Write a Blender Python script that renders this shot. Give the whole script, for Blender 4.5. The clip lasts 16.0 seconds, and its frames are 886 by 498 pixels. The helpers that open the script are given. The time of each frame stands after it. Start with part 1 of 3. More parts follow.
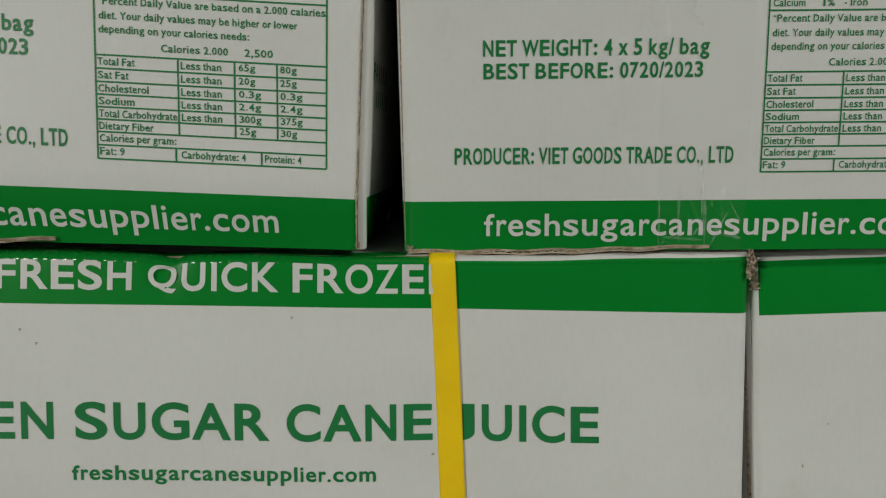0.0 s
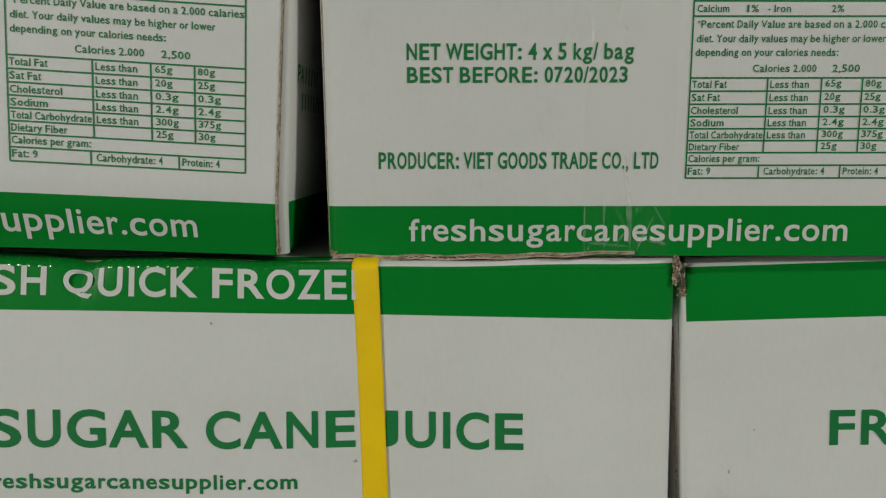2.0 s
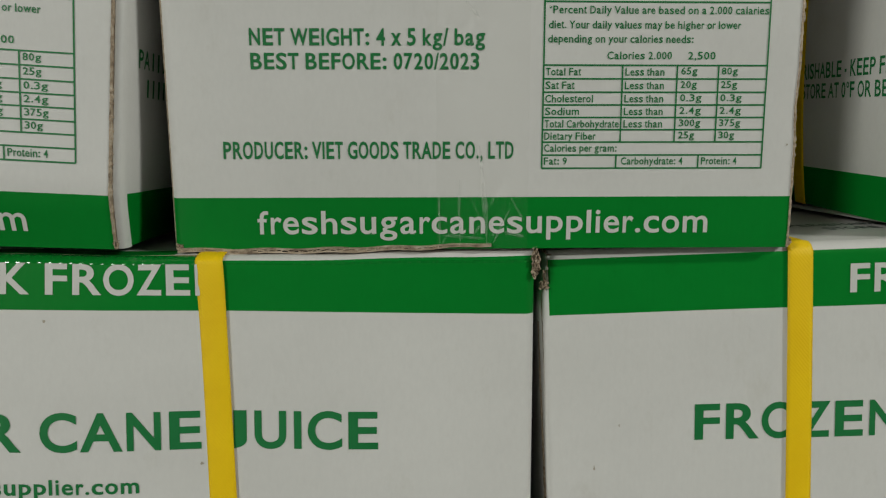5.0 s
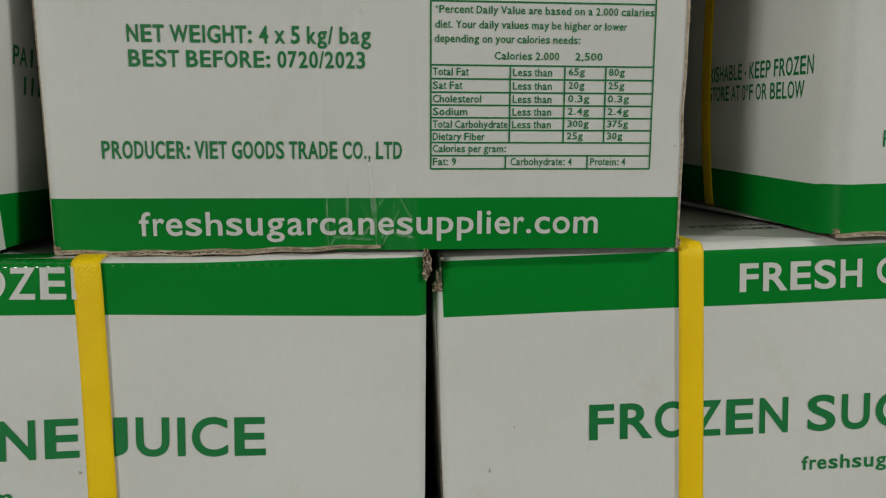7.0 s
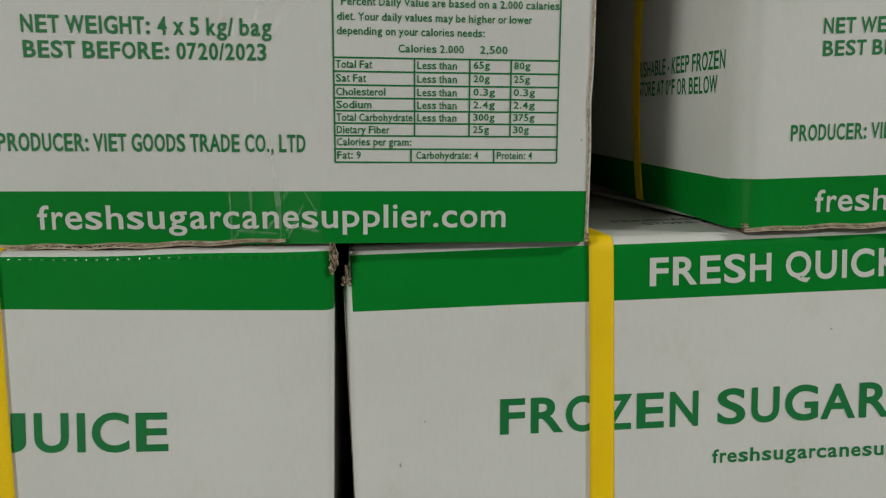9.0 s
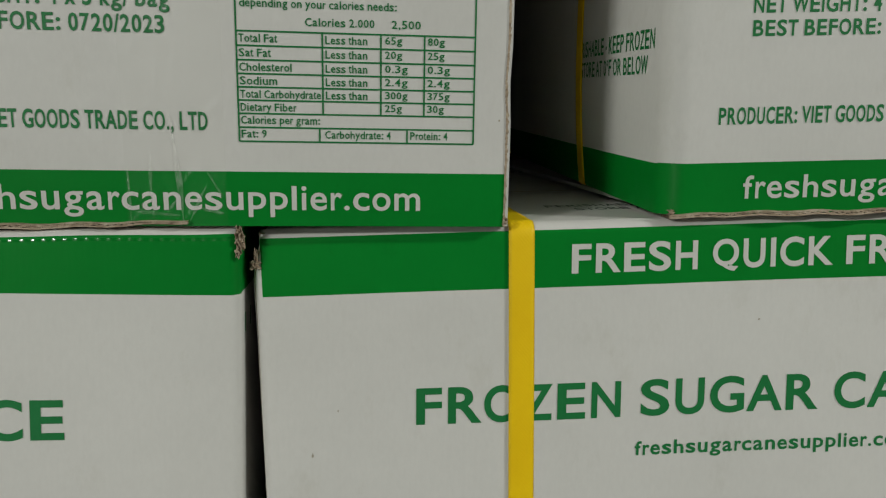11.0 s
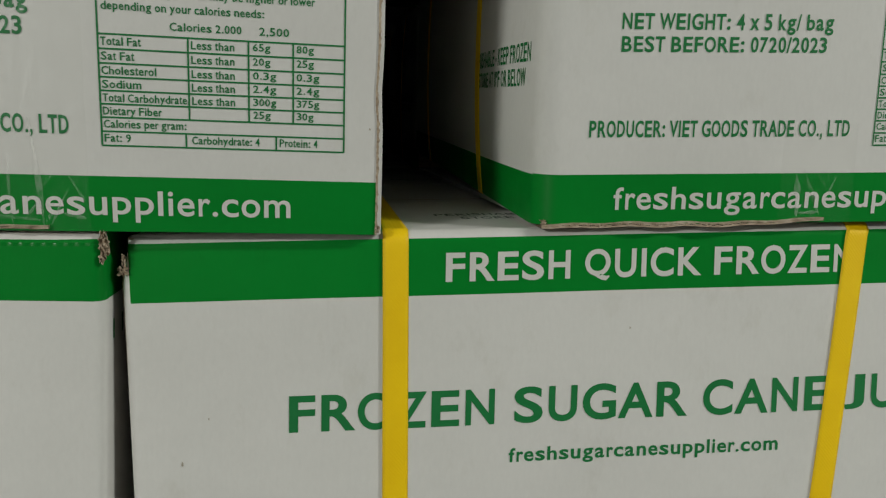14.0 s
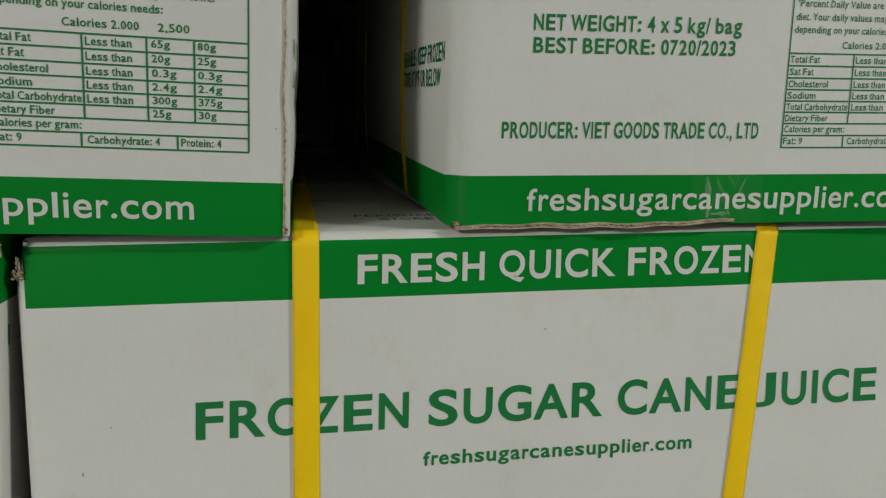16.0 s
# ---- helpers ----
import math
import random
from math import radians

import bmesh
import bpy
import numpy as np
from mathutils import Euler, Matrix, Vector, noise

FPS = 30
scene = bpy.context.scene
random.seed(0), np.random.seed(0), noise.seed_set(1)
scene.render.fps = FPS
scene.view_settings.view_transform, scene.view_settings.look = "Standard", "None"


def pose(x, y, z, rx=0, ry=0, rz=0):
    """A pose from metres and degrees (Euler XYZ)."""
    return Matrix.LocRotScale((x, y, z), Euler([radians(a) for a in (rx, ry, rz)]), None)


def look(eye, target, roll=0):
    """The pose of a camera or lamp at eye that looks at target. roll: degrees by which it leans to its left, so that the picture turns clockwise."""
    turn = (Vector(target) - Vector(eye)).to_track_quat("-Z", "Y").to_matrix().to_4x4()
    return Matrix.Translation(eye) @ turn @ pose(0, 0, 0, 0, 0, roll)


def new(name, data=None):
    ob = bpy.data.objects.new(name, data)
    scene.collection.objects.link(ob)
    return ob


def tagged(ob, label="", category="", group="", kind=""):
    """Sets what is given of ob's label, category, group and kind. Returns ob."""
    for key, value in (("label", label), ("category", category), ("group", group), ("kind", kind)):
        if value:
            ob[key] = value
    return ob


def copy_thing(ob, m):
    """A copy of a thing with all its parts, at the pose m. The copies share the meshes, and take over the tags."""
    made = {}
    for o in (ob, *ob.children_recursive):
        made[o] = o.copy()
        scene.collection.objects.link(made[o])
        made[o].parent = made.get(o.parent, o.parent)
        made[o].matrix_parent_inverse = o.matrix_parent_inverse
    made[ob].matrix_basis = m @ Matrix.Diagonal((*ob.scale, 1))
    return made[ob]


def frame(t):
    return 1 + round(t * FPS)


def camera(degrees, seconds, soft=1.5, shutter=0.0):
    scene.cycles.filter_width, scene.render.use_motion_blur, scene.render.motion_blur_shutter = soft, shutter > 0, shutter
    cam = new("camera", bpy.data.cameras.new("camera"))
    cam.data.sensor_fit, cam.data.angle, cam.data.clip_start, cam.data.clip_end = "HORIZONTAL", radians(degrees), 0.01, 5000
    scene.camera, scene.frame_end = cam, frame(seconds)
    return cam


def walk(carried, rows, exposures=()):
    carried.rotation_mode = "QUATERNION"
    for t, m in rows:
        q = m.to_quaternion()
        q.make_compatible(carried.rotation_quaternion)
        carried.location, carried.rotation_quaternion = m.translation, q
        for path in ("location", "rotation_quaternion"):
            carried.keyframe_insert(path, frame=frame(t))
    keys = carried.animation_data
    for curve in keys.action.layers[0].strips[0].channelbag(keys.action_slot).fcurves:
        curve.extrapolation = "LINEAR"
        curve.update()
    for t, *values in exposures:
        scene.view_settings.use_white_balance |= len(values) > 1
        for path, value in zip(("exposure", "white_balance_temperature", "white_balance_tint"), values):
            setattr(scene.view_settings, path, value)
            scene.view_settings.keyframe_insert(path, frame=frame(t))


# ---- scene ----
cam = camera(64.0, 16.0, 1.2)
PATH = [
    (0, (-0.1425, -0.3397, 0.2377), (-0.1633, 0.6513, 0.1050), -0.46),
    (0.5, (-0.1337, -0.3369, 0.2380), (-0.1489, 0.6537, 0.1024), -0.37),
    (1, (-0.1291, -0.3355, 0.2407), (-0.1320, 0.6549, 0.1019), -0.25),
    (1.5, (-0.1210, -0.3356, 0.2412), (-0.1243, 0.6546, 0.1018), -0.16),
    (2, (-0.1128, -0.3353, 0.2418), (-0.1145, 0.6549, 0.1025), -0.07),
    (2.5, (-0.1047, -0.3336, 0.2403), (-0.1056, 0.6566, 0.1009), -0.01),
    (3, (-0.0967, -0.3304, 0.2389), (-0.0986, 0.6597, 0.0990), 0.08),
    (3.5, (-0.0836, -0.3264, 0.2374), (-0.0784, 0.6634, 0.0953), 0.10),
    (4, (-0.0730, -0.3255, 0.2384), (-0.0628, 0.6641, 0.0944), 0.03),
    (6.5, (-0.0269, -0.3239, 0.2390), (0.0416, 0.6631, 0.0934), 0.05),
    (7, (-0.0181, -0.3234, 0.2378), (0.0583, 0.6635, 0.0961), 0.13),
    (7.5, (-0.0091, -0.3267, 0.2382), (0.0751, 0.6594, 0.0950), 0.11),
    (8, (-0.0001, -0.3263, 0.2380), (0.0901, 0.6591, 0.0934), 0.18),
    (8.5, (0.0126, -0.3259, 0.2376), (0.1076, 0.6587, 0.0905), 0.26),
    (9, (0.0195, -0.3253, 0.2365), (0.1134, 0.6594, 0.0902), 0.30),
    (11.5, (0.0676, -0.3159, 0.2352), (0.1770, 0.6632, 0.0638), 1.25),
    (12, (0.0768, -0.3170, 0.2349), (0.1948, 0.6618, 0.0674), 1.34),
    (12.5, (0.0833, -0.3189, 0.2359), (0.2043, 0.6597, 0.0697), 1.52),
    (13, (0.0874, -0.3185, 0.2366), (0.2190, 0.6593, 0.0737), 1.68),
    (13.5, (0.0926, -0.3198, 0.2360), (0.2372, 0.6566, 0.0757), 1.86),
    (14, (0.0985, -0.3234, 0.2376), (0.2542, 0.6515, 0.0785), 1.99),
    (14.5, (0.1055, -0.3253, 0.2374), (0.2744, 0.6480, 0.0818), 2.01),
    (15, (0.1110, -0.3235, 0.2385), (0.2912, 0.6481, 0.0845), 2.03),
    (15.5, (0.1164, -0.3235, 0.2369), (0.3071, 0.6463, 0.0849), 2.16),
    (16, (0.1227, -0.3235, 0.2389), (0.3301, 0.6419, 0.0810), 2.31),
]
EXPOSURES = [(0, 0.0), (16, 0.0)]
walk(cam, [(t, look(eye, target, roll)) for t, eye, target, roll in PATH], EXPOSURES)
SIZE = 0.8   # metres in one unit of the layout below

# ---- light ----
world = bpy.data.worlds.new("world")
scene.world = world
world.use_nodes = True
world.node_tree.nodes["Background"].inputs[0].default_value = (0.9, 0.95, 1.0, 1)
world.node_tree.nodes["Background"].inputs[1].default_value = 0.02


def lamp(where, target, wide, deep, watts, colour):
    data = bpy.data.lights.new("lamp_light", "AREA")
    data.shape, data.size, data.size_y, data.energy, data.color = "RECTANGLE", wide, deep, watts, colour
    ob = new("lamp_light", data)
    ob.matrix_world = look(where, target)
    return ob


LAMPS = [(-3.8, -4.1, 365.0), (3.2, -1.7, 140.0)]
LAMP_HIGH = 2.3
for lx, ly, watts in LAMPS:
    lamp((lx, ly, LAMP_HIGH - 0.18), (lx, ly + 0.05, 0.0), 1.2, 0.26, watts, (0.962, 0.985, 0.912))


# ---- materials ----
def material(name):
    m = bpy.data.materials.new(name)
    m.use_nodes = True
    nt = m.node_tree
    return m, nt, nt.nodes["Principled BSDF"]


def node(nt, kind, **values):
    n = nt.nodes.new(kind)
    for key, value in values.items():
        n.inputs[key.replace("_", " ")].default_value = value
    return n


def spots(nt, scale, detail=4.0, rough=0.55, stretch=(1, 1, 1)):
    co = nt.nodes.new("ShaderNodeTexCoord")
    mp = nt.nodes.new("ShaderNodeMapping")
    mp.inputs["Scale"].default_value = stretch
    no = node(nt, "ShaderNodeTexNoise", Scale=scale, Detail=detail, Roughness=rough)
    nt.links.new(co.outputs["Object"], mp.inputs["Vector"])
    nt.links.new(mp.outputs["Vector"], no.inputs["Vector"])
    return no.outputs["Fac"]


def ramp(nt, fac, stops):
    r = nt.nodes.new("ShaderNodeValToRGB")
    els = r.color_ramp.elements
    while len(els) < len(stops):
        els.new(0.5)
    for e, (p, c) in zip(els, stops):
        e.position, e.color = p, (*c, 1)
    nt.links.new(fac, r.inputs["Fac"])
    return r.outputs["Color"]


def blend(nt, a, b, fac, mode="MIX"):
    m = nt.nodes.new("ShaderNodeMix")
    m.data_type, m.blend_type = "RGBA", mode
    if isinstance(fac, float):
        m.inputs[0].default_value = fac
    else:
        nt.links.new(fac, m.inputs[0])
    for sock, v in ((m.inputs[6], a), (m.inputs[7], b)):
        if isinstance(v, tuple):
            sock.default_value = (*v, 1)
        else:
            nt.links.new(v, sock)
    return m.outputs[2]


def relief(nt, bsdf, heights):
    last = None
    for h, strength, dist in heights:
        b = node(nt, "ShaderNodeBump", Strength=strength, Distance=dist)
        nt.links.new(h, b.inputs["Height"])
        if last:
            nt.links.new(last, b.inputs["Normal"])
        last = b.outputs["Normal"]
    nt.links.new(last, bsdf.inputs["Normal"])


def flutes(nt, axis, pitch, turn=0.0):
    """Fine parallel ridges, pitch in metres."""
    co = nt.nodes.new("ShaderNodeTexCoord")
    mp = nt.nodes.new("ShaderNodeMapping")
    mp.inputs["Rotation"].default_value = (0, turn, 0)
    w = nt.nodes.new("ShaderNodeTexWave")
    w.bands_direction = axis
    w.inputs["Scale"].default_value = 0.314159 / pitch
    w.inputs["Distortion"].default_value = 1.1
    w.inputs["Detail"].default_value = 1.0
    nt.links.new(co.outputs["Object"], mp.inputs["Vector"])
    nt.links.new(mp.outputs["Vector"], w.inputs["Vector"])
    return w.outputs["Fac"]


def board(name, light, dark, rough, ridge, gloss=0.5, pitch=0.0026):
    m, nt, b = material(name)
    big = spots(nt, 9.0, 5.0, 0.6, (1, 1, 1.6))
    col = ramp(nt, big, [(0.3, dark), (0.62, light)])
    fibre = ramp(nt, spots(nt, 420.0, 3.0, 0.7, (1, 1, 0.5)), [(0.25, (0.955, 0.955, 0.955)), (0.75, (1.0, 1.0, 1.0))])
    grime = ramp(nt, spots(nt, 38.0, 6.0, 0.72, (1.3, 1, 0.7)), [(0.28, (0.945, 0.94, 0.925)), (0.42, (1.0, 1.0, 1.0))])
    col = blend(nt, col, fibre, 1.0, "MULTIPLY")
    col = blend(nt, col, grime, 1.0, "MULTIPLY")
    nt.links.new(col, b.inputs["Base Color"])
    b.inputs["Specular IOR Level"].default_value = gloss
    rr = nt.nodes.new("ShaderNodeMapRange")
    rr.inputs[3].default_value, rr.inputs[4].default_value = rough - 0.08, rough + 0.08
    nt.links.new(spots(nt, 60.0), rr.inputs[0])
    nt.links.new(rr.outputs[0], b.inputs["Roughness"])
    relief(nt, b, [(spots(nt, 22.0, 3.0), 0.25, 0.002), (flutes(nt, "X", pitch), ridge, 0.0004), (spots(nt, 900.0, 2.0), 0.06, 0.0002)])
    return m


M_PAPER = board("white_coated_board", (0.70, 0.687, 0.662), (0.66, 0.647, 0.622), 0.55, 0.015, 0.35)
M_GREEN = board("green_printed_board", (0.002, 0.222, 0.025), (0.002, 0.196, 0.022), 0.36, 0.03, 0.13)
M_FOLD = board("green_folded_board", (0.003, 0.205, 0.024), (0.003, 0.180, 0.021), 0.18, 0.6, 0.55, 0.0044)
M_INK = board("green_ink", (0.008, 0.175, 0.045), (0.014, 0.20, 0.055), 0.5, 0.04, 0.35)
M_BARE = board("bare_board_lettering", (0.68, 0.67, 0.64), (0.62, 0.61, 0.58), 0.5, 0.05, 0.35)
M_BLACK = board("dark_top_print", (0.10, 0.13, 0.11), (0.07, 0.10, 0.08), 0.6, 0.04, 0.3)

M_KRAFT, nt, b = material("raw_kraft_board")
col = ramp(nt, spots(nt, 260.0, 5.0, 0.7, (0.5, 1, 1.6)), [(0.3, (0.15, 0.105, 0.07)), (0.5, (0.40, 0.31, 0.22)), (0.72, (0.60, 0.51, 0.41))])
nt.links.new(col, b.inputs["Base Color"])
b.inputs["Roughness"].default_value = 0.9
relief(nt, b, [(spots(nt, 600.0, 4.0), 0.6, 0.0008)])

M_STRAP, nt, b = material("yellow_strap")
col = ramp(nt, spots(nt, 45.0, 4.0), [(0.3, (0.90, 0.57, 0.002)), (0.7, (0.95, 0.63, 0.003))])
nt.links.new(col, b.inputs["Base Color"])
b.inputs["Roughness"].default_value = 0.52
b.inputs["Specular IOR Level"].default_value = 0.3
weave_a, weave_b = flutes(nt, "X", 0.0013, radians(40)), flutes(nt, "X", 0.0016, radians(-50))
relief(nt, b, [(weave_a, 0.20, 0.0004), (weave_b, 0.12, 0.0004), (spots(nt, 30.0), 0.15, 0.002)])

M_TAPE, nt, b = material("clear_tape")
clear = node(nt, "ShaderNodeBsdfTransparent", Color=(0.995, 0.995, 0.99, 1))
haze = node(nt, "ShaderNodeBsdfDiffuse", Color=(0.8, 0.8, 0.77, 1))
shine = node(nt, "ShaderNodeBsdfGlossy", Roughness=0.34)
film, skin = node(nt, "ShaderNodeMixShader", Fac=0.006), nt.nodes.new("ShaderNodeMixShader")
relief(nt, shine, [(spots(nt, 50.0, 4.0, 0.6, (2.2, 1, 0.35)), 0.8, 0.004), (spots(nt, 300.0, 3.0), 0.2, 0.0008)])
nt.links.new(clear.outputs[0], film.inputs[1])
nt.links.new(haze.outputs[0], film.inputs[2])
skin.inputs[0].default_value = 0.018
nt.links.new(film.outputs[0], skin.inputs[1])
nt.links.new(shine.outputs[0], skin.inputs[2])
nt.links.new(skin.outputs[0], nt.nodes["Material Output"].inputs["Surface"])

# thin pale colour that stands in for glints along the tape's creases
M_CREASE_GLINT, nt, b = material("creased_tape_glint")
clear = node(nt, "ShaderNodeBsdfTransparent", Color=(1.0, 1.0, 1.0, 1))
b.inputs["Base Color"].default_value = (0.80, 0.82, 0.78, 1)
b.inputs["Roughness"].default_value = 0.22
skin = nt.nodes.new("ShaderNodeMixShader")
mr = nt.nodes.new("ShaderNodeMapRange")
mr.inputs[1].default_value, mr.inputs[2].default_value = 0.35, 0.75
mr.inputs[3].default_value, mr.inputs[4].default_value = 0.0, 0.30
nt.links.new(spots(nt, 130.0, 4.0, 0.7), mr.inputs[0])
nt.links.new(mr.outputs[0], skin.inputs[0])
nt.links.new(clear.outputs[0], skin.inputs[1])
nt.links.new(b.outputs[0], skin.inputs[2])
nt.links.new(skin.outputs[0], nt.nodes["Material Output"].inputs["Surface"])

M_SMUDGE, nt, b = material("grey_smudge")
b.inputs["Base Color"].default_value = (0.40, 0.36, 0.29, 1)
b.inputs["Roughness"].default_value = 0.8

M_CONCRETE, nt, b = material("concrete")
col = ramp(nt, spots(nt, 3.0, 8.0, 0.65), [(0.3, (0.11, 0.11, 0.105)), (0.7, (0.17, 0.17, 0.165))])
nt.links.new(col, b.inputs["Base Color"])
b.inputs["Roughness"].default_value = 0.75
relief(nt, b, [(spots(nt, 40.0, 5.0), 0.3, 0.004)])

M_WALL, nt, b = material("painted_wall")
col = ramp(nt, spots(nt, 2.0, 6.0), [(0.3, (0.15, 0.15, 0.145)), (0.7, (0.19, 0.19, 0.185))])
nt.links.new(col, b.inputs["Base Color"])
b.inputs["Roughness"].default_value = 0.8

M_METAL, nt, b = material("white_enamel")
b.inputs["Base Color"].default_value = (0.75, 0.75, 0.73, 1)
b.inputs["Roughness"].default_value = 0.4

M_GLOW, nt, b = material("lamp_diffuser")
b.inputs["Emission Color"].default_value = (1.0, 0.975, 0.92, 1)
b.inputs["Emission Strength"].default_value = 3.0


# ---- building helpers ----
def part(name, bm, mats, parent, label="", smooth=True):
    """Links a bmesh, in layout units of the world, as one mesh object under a thing."""
    me = bpy.data.meshes.new(name)
    base = Vector()
    if parent:
        base = parent.location + (parent.parent.location if parent.parent else Vector())
    for v in bm.verts:
        v.co = v.co * SIZE - base
    if smooth:
        for f in bm.faces:
            f.smooth = True
    bm.to_mesh(me)
    bm.free()
    for m in mats if isinstance(mats, (list, tuple)) else [mats]:
        me.materials.append(m)
    ob = new(name, me)
    if parent:
        ob.parent = parent
    if label:
        ob["label"] = label
    return ob


def box(bm, lo, hi):
    vs = [bm.verts.new((x, y, z)) for x in (lo[0], hi[0]) for y in (lo[1], hi[1]) for z in (lo[2], hi[2])]
    for f in ((0, 1, 3, 2), (4, 6, 7, 5), (0, 4, 5, 1), (2, 3, 7, 6), (0, 2, 6, 4), (1, 5, 7, 3)):
        bm.faces.new([vs[i] for i in f])


def sheet(rows, thick, mats=None):
    """A board from a grid of (outer place, inner place) pairs; mats gives the material of each cell."""
    bm = bmesh.new()
    n, k = len(rows), len(rows[0])
    out = [[bm.verts.new(p[0]) for p in r] for r in rows]
    inn = [[bm.verts.new(p[1]) for p in r] for r in rows]
    for i in range(n - 1):
        for j in range(k - 1):
            f = bm.faces.new((out[i][j], out[i][j + 1], out[i + 1][j + 1], out[i + 1][j]))
            f.material_index = mats(i, j) if mats else 0
            bm.faces.new((inn[i][j], inn[i + 1][j], inn[i + 1][j + 1], inn[i][j + 1])).material_index = 2 if mats else 0
    for i in range(n - 1):
        for j, flip in ((0, 0), (k - 1, 1)):
            q = (out[i][j], out[i + 1][j], inn[i + 1][j], inn[i][j])
            bm.faces.new(q[::-1] if flip else q).material_index = 2 if mats else 0
    for j in range(k - 1):
        for i, flip in ((0, 1), (n - 1, 0)):
            q = (out[i][j], out[i][j + 1], inn[i][j + 1], inn[i][j])
            bm.faces.new(q[::-1] if not flip else q).material_index = 2 if mats else 0
    bmesh.ops.recalc_face_normals(bm, faces=bm.faces[:])
    for ring in ([*out[0], *out[-1], *[r[0] for r in out], *[r[-1] for r in out]], [*inn[0], *inn[-1], *[r[0] for r in inn], *[r[-1] for r in inn]]):
        rim = set(ring)
        for v in rim:
            for e in v.link_edges:
                if e.other_vert(v) in rim and any(len(f.verts) for f in e.link_faces):
                    e.smooth = False
    return bm


LETTERS = {}


def letters(body, bold, fine):
    """Flat letters of one line, at size 1, and the height of a capital."""
    key = (body, bold, fine)
    if key not in LETTERS:
        def flat(text):
            cu = bpy.data.curves.new("line", "FONT")
            cu.body, cu.resolution_u, cu.offset = text, fine, bold
            ob = new("line", cu)
            me = bpy.data.meshes.new_from_object(ob)
            bpy.data.objects.remove(ob)
            bpy.data.curves.remove(cu)
            return me
        cap = flat("H")
        top = max(v.co.y for v in cap.vertices)
        LETTERS[key] = (flat(body), top)
    return LETTERS[key]


class Face:
    """The front of a carton: u across from its left edge, v up from its base, in layout units."""

    def __init__(self, x, y, z, wide, high, yaw=0.0, bulge=0.0, tilt=0.0, shear=0.0, pinch=0.0, lean=0.0, lift=0.0, hinge=0.0, foot=0.0, spread=1.0, dent=None, tuck=0.0, flare=0.0, notch=0.0, crest=0.0, nick=0.0, taper=(0.0, 0.0), bow=0.0, cinch=0.0, drop=0.0):
        self.x, self.y, self.z, self.wide, self.high = x, y, z, wide, high
        self.yaw, self.bulge, self.tilt, self.shear, self.pinch = yaw, bulge, tilt, shear, pinch
        self.lean, self.lift, self.hinge, self.foot, self.spread, self.dent, self.tuck = lean, lift, hinge, foot, spread, dent, tuck
        self.flare, self.notch, self.crest, self.nick, self.taper = flare, notch, crest, nick, taper
        self.bow, self.cinch, self.drop = bow, cinch, drop

    def lip(self, u):
        """How far the top fold stands up: a share of its radius."""
        return 1 - self.drop * (1 - min(max((u - 0.43) / 0.19, 0), 1))

    def at(self, u, v, out=0.0):
        cu, cv = min(max(u / self.wide, 0), 1), min(max(v / self.high, 0), 1)
        puff = (1 - (2 * cu - 1) ** 4) * (1 - abs(2 * cv - 1) ** 2.4)
        rise = self.foot + (1 - self.foot) * min(v / 0.05, 1)
        wave = 0.0006 * math.sin(9 * u + 14 * v) + 0.0005 * math.sin(31 * u - 8 * v)
        nip = self.pinch * (1 - cv) * math.exp(-max(u, 0) / 0.03)
        nip -= self.flare * math.exp(-max(u, 0) / 0.015) * (0.5 + 0.7 * cv)
        if self.notch and u <= 0.0046:
            nip += self.notch * min(max((v - self.high + 0.019) / 0.003, 0), 1)
        nip -= self.nick * math.exp(-((v - 0.080) / 0.013) ** 2) * math.exp(-max(self.wide - u, 0) / 0.008)
        low, top = self.taper
        nip -= (low + (top - low) * v / 0.15) * math.exp(-max(self.wide - u, 0) / 0.018)
        crown = self.crest * min(max((v - 0.206) / 0.014, 0), 1) * min(max((u - 0.43) / 0.19, 0), 1)
        crown += self.bow * (1 - cv * cv) * math.sin(math.pi * cu)
        pull = self.cinch * math.exp(-((u - 0.443) / 0.045) ** 2) * (1 - abs(2 * cv - 1) ** 2.4)
        if v > self.high - 0.0075:
            crown -= 0.008 * (1 - self.lip(u))
        far = u - self.hinge
        knock = 0.0
        if self.dent and v > self.high - 0.016:
            knock = 0.004 * math.exp(-((u - self.dent) / 0.007) ** 2) + 0.0012 * math.sin(40 * u) * math.sin(17 * u)
            knock *= (v - self.high + 0.016) / 0.008
        return Vector((self.x + u * self.spread + nip,
                       self.y + self.yaw * u + self.lean * (v - 0.06) - self.bulge * puff - out + wave + pull + 0.8 * knock + self.tuck * max(0, 1 - max(v, 0) / 0.0302),
                       self.z + v + (self.lift + self.tilt * far) * rise + self.shear * far * cv * cv - 0.7 * knock + crown))


GLYPH_WIDE = {}
for wide, group in ((722, "ABCDHKNRU"), (667, "EPSVXY"), (611, "FLTZbdghnopqu"), (778, "GOQw"), (278, "Iijl ,./"), (556, "Jaceksvxy0123456789"),
                    (944, "W"), (833, "M"), (333, "ft:-"), (389, "r*"), (889, "m%"), (500, "z"), (400, "°")):
    for ch in group:
        GLYPH_WIDE[ch] = wide / 1000
LEFT_ROOM = {ch: room for room, group in ((0.073, "BDEFHIKLMNPRU"), (0.17, "1"), (0.0, "/"), (0.045, "CGOQS0234567890"), (0.0, "AVWXY"), (0.02, "TZJ"),
                                          (0.066, "bhiklmnpru"), (0.04, "acdegoqs"), (0.01, "ftvwxyz")) for ch in group}
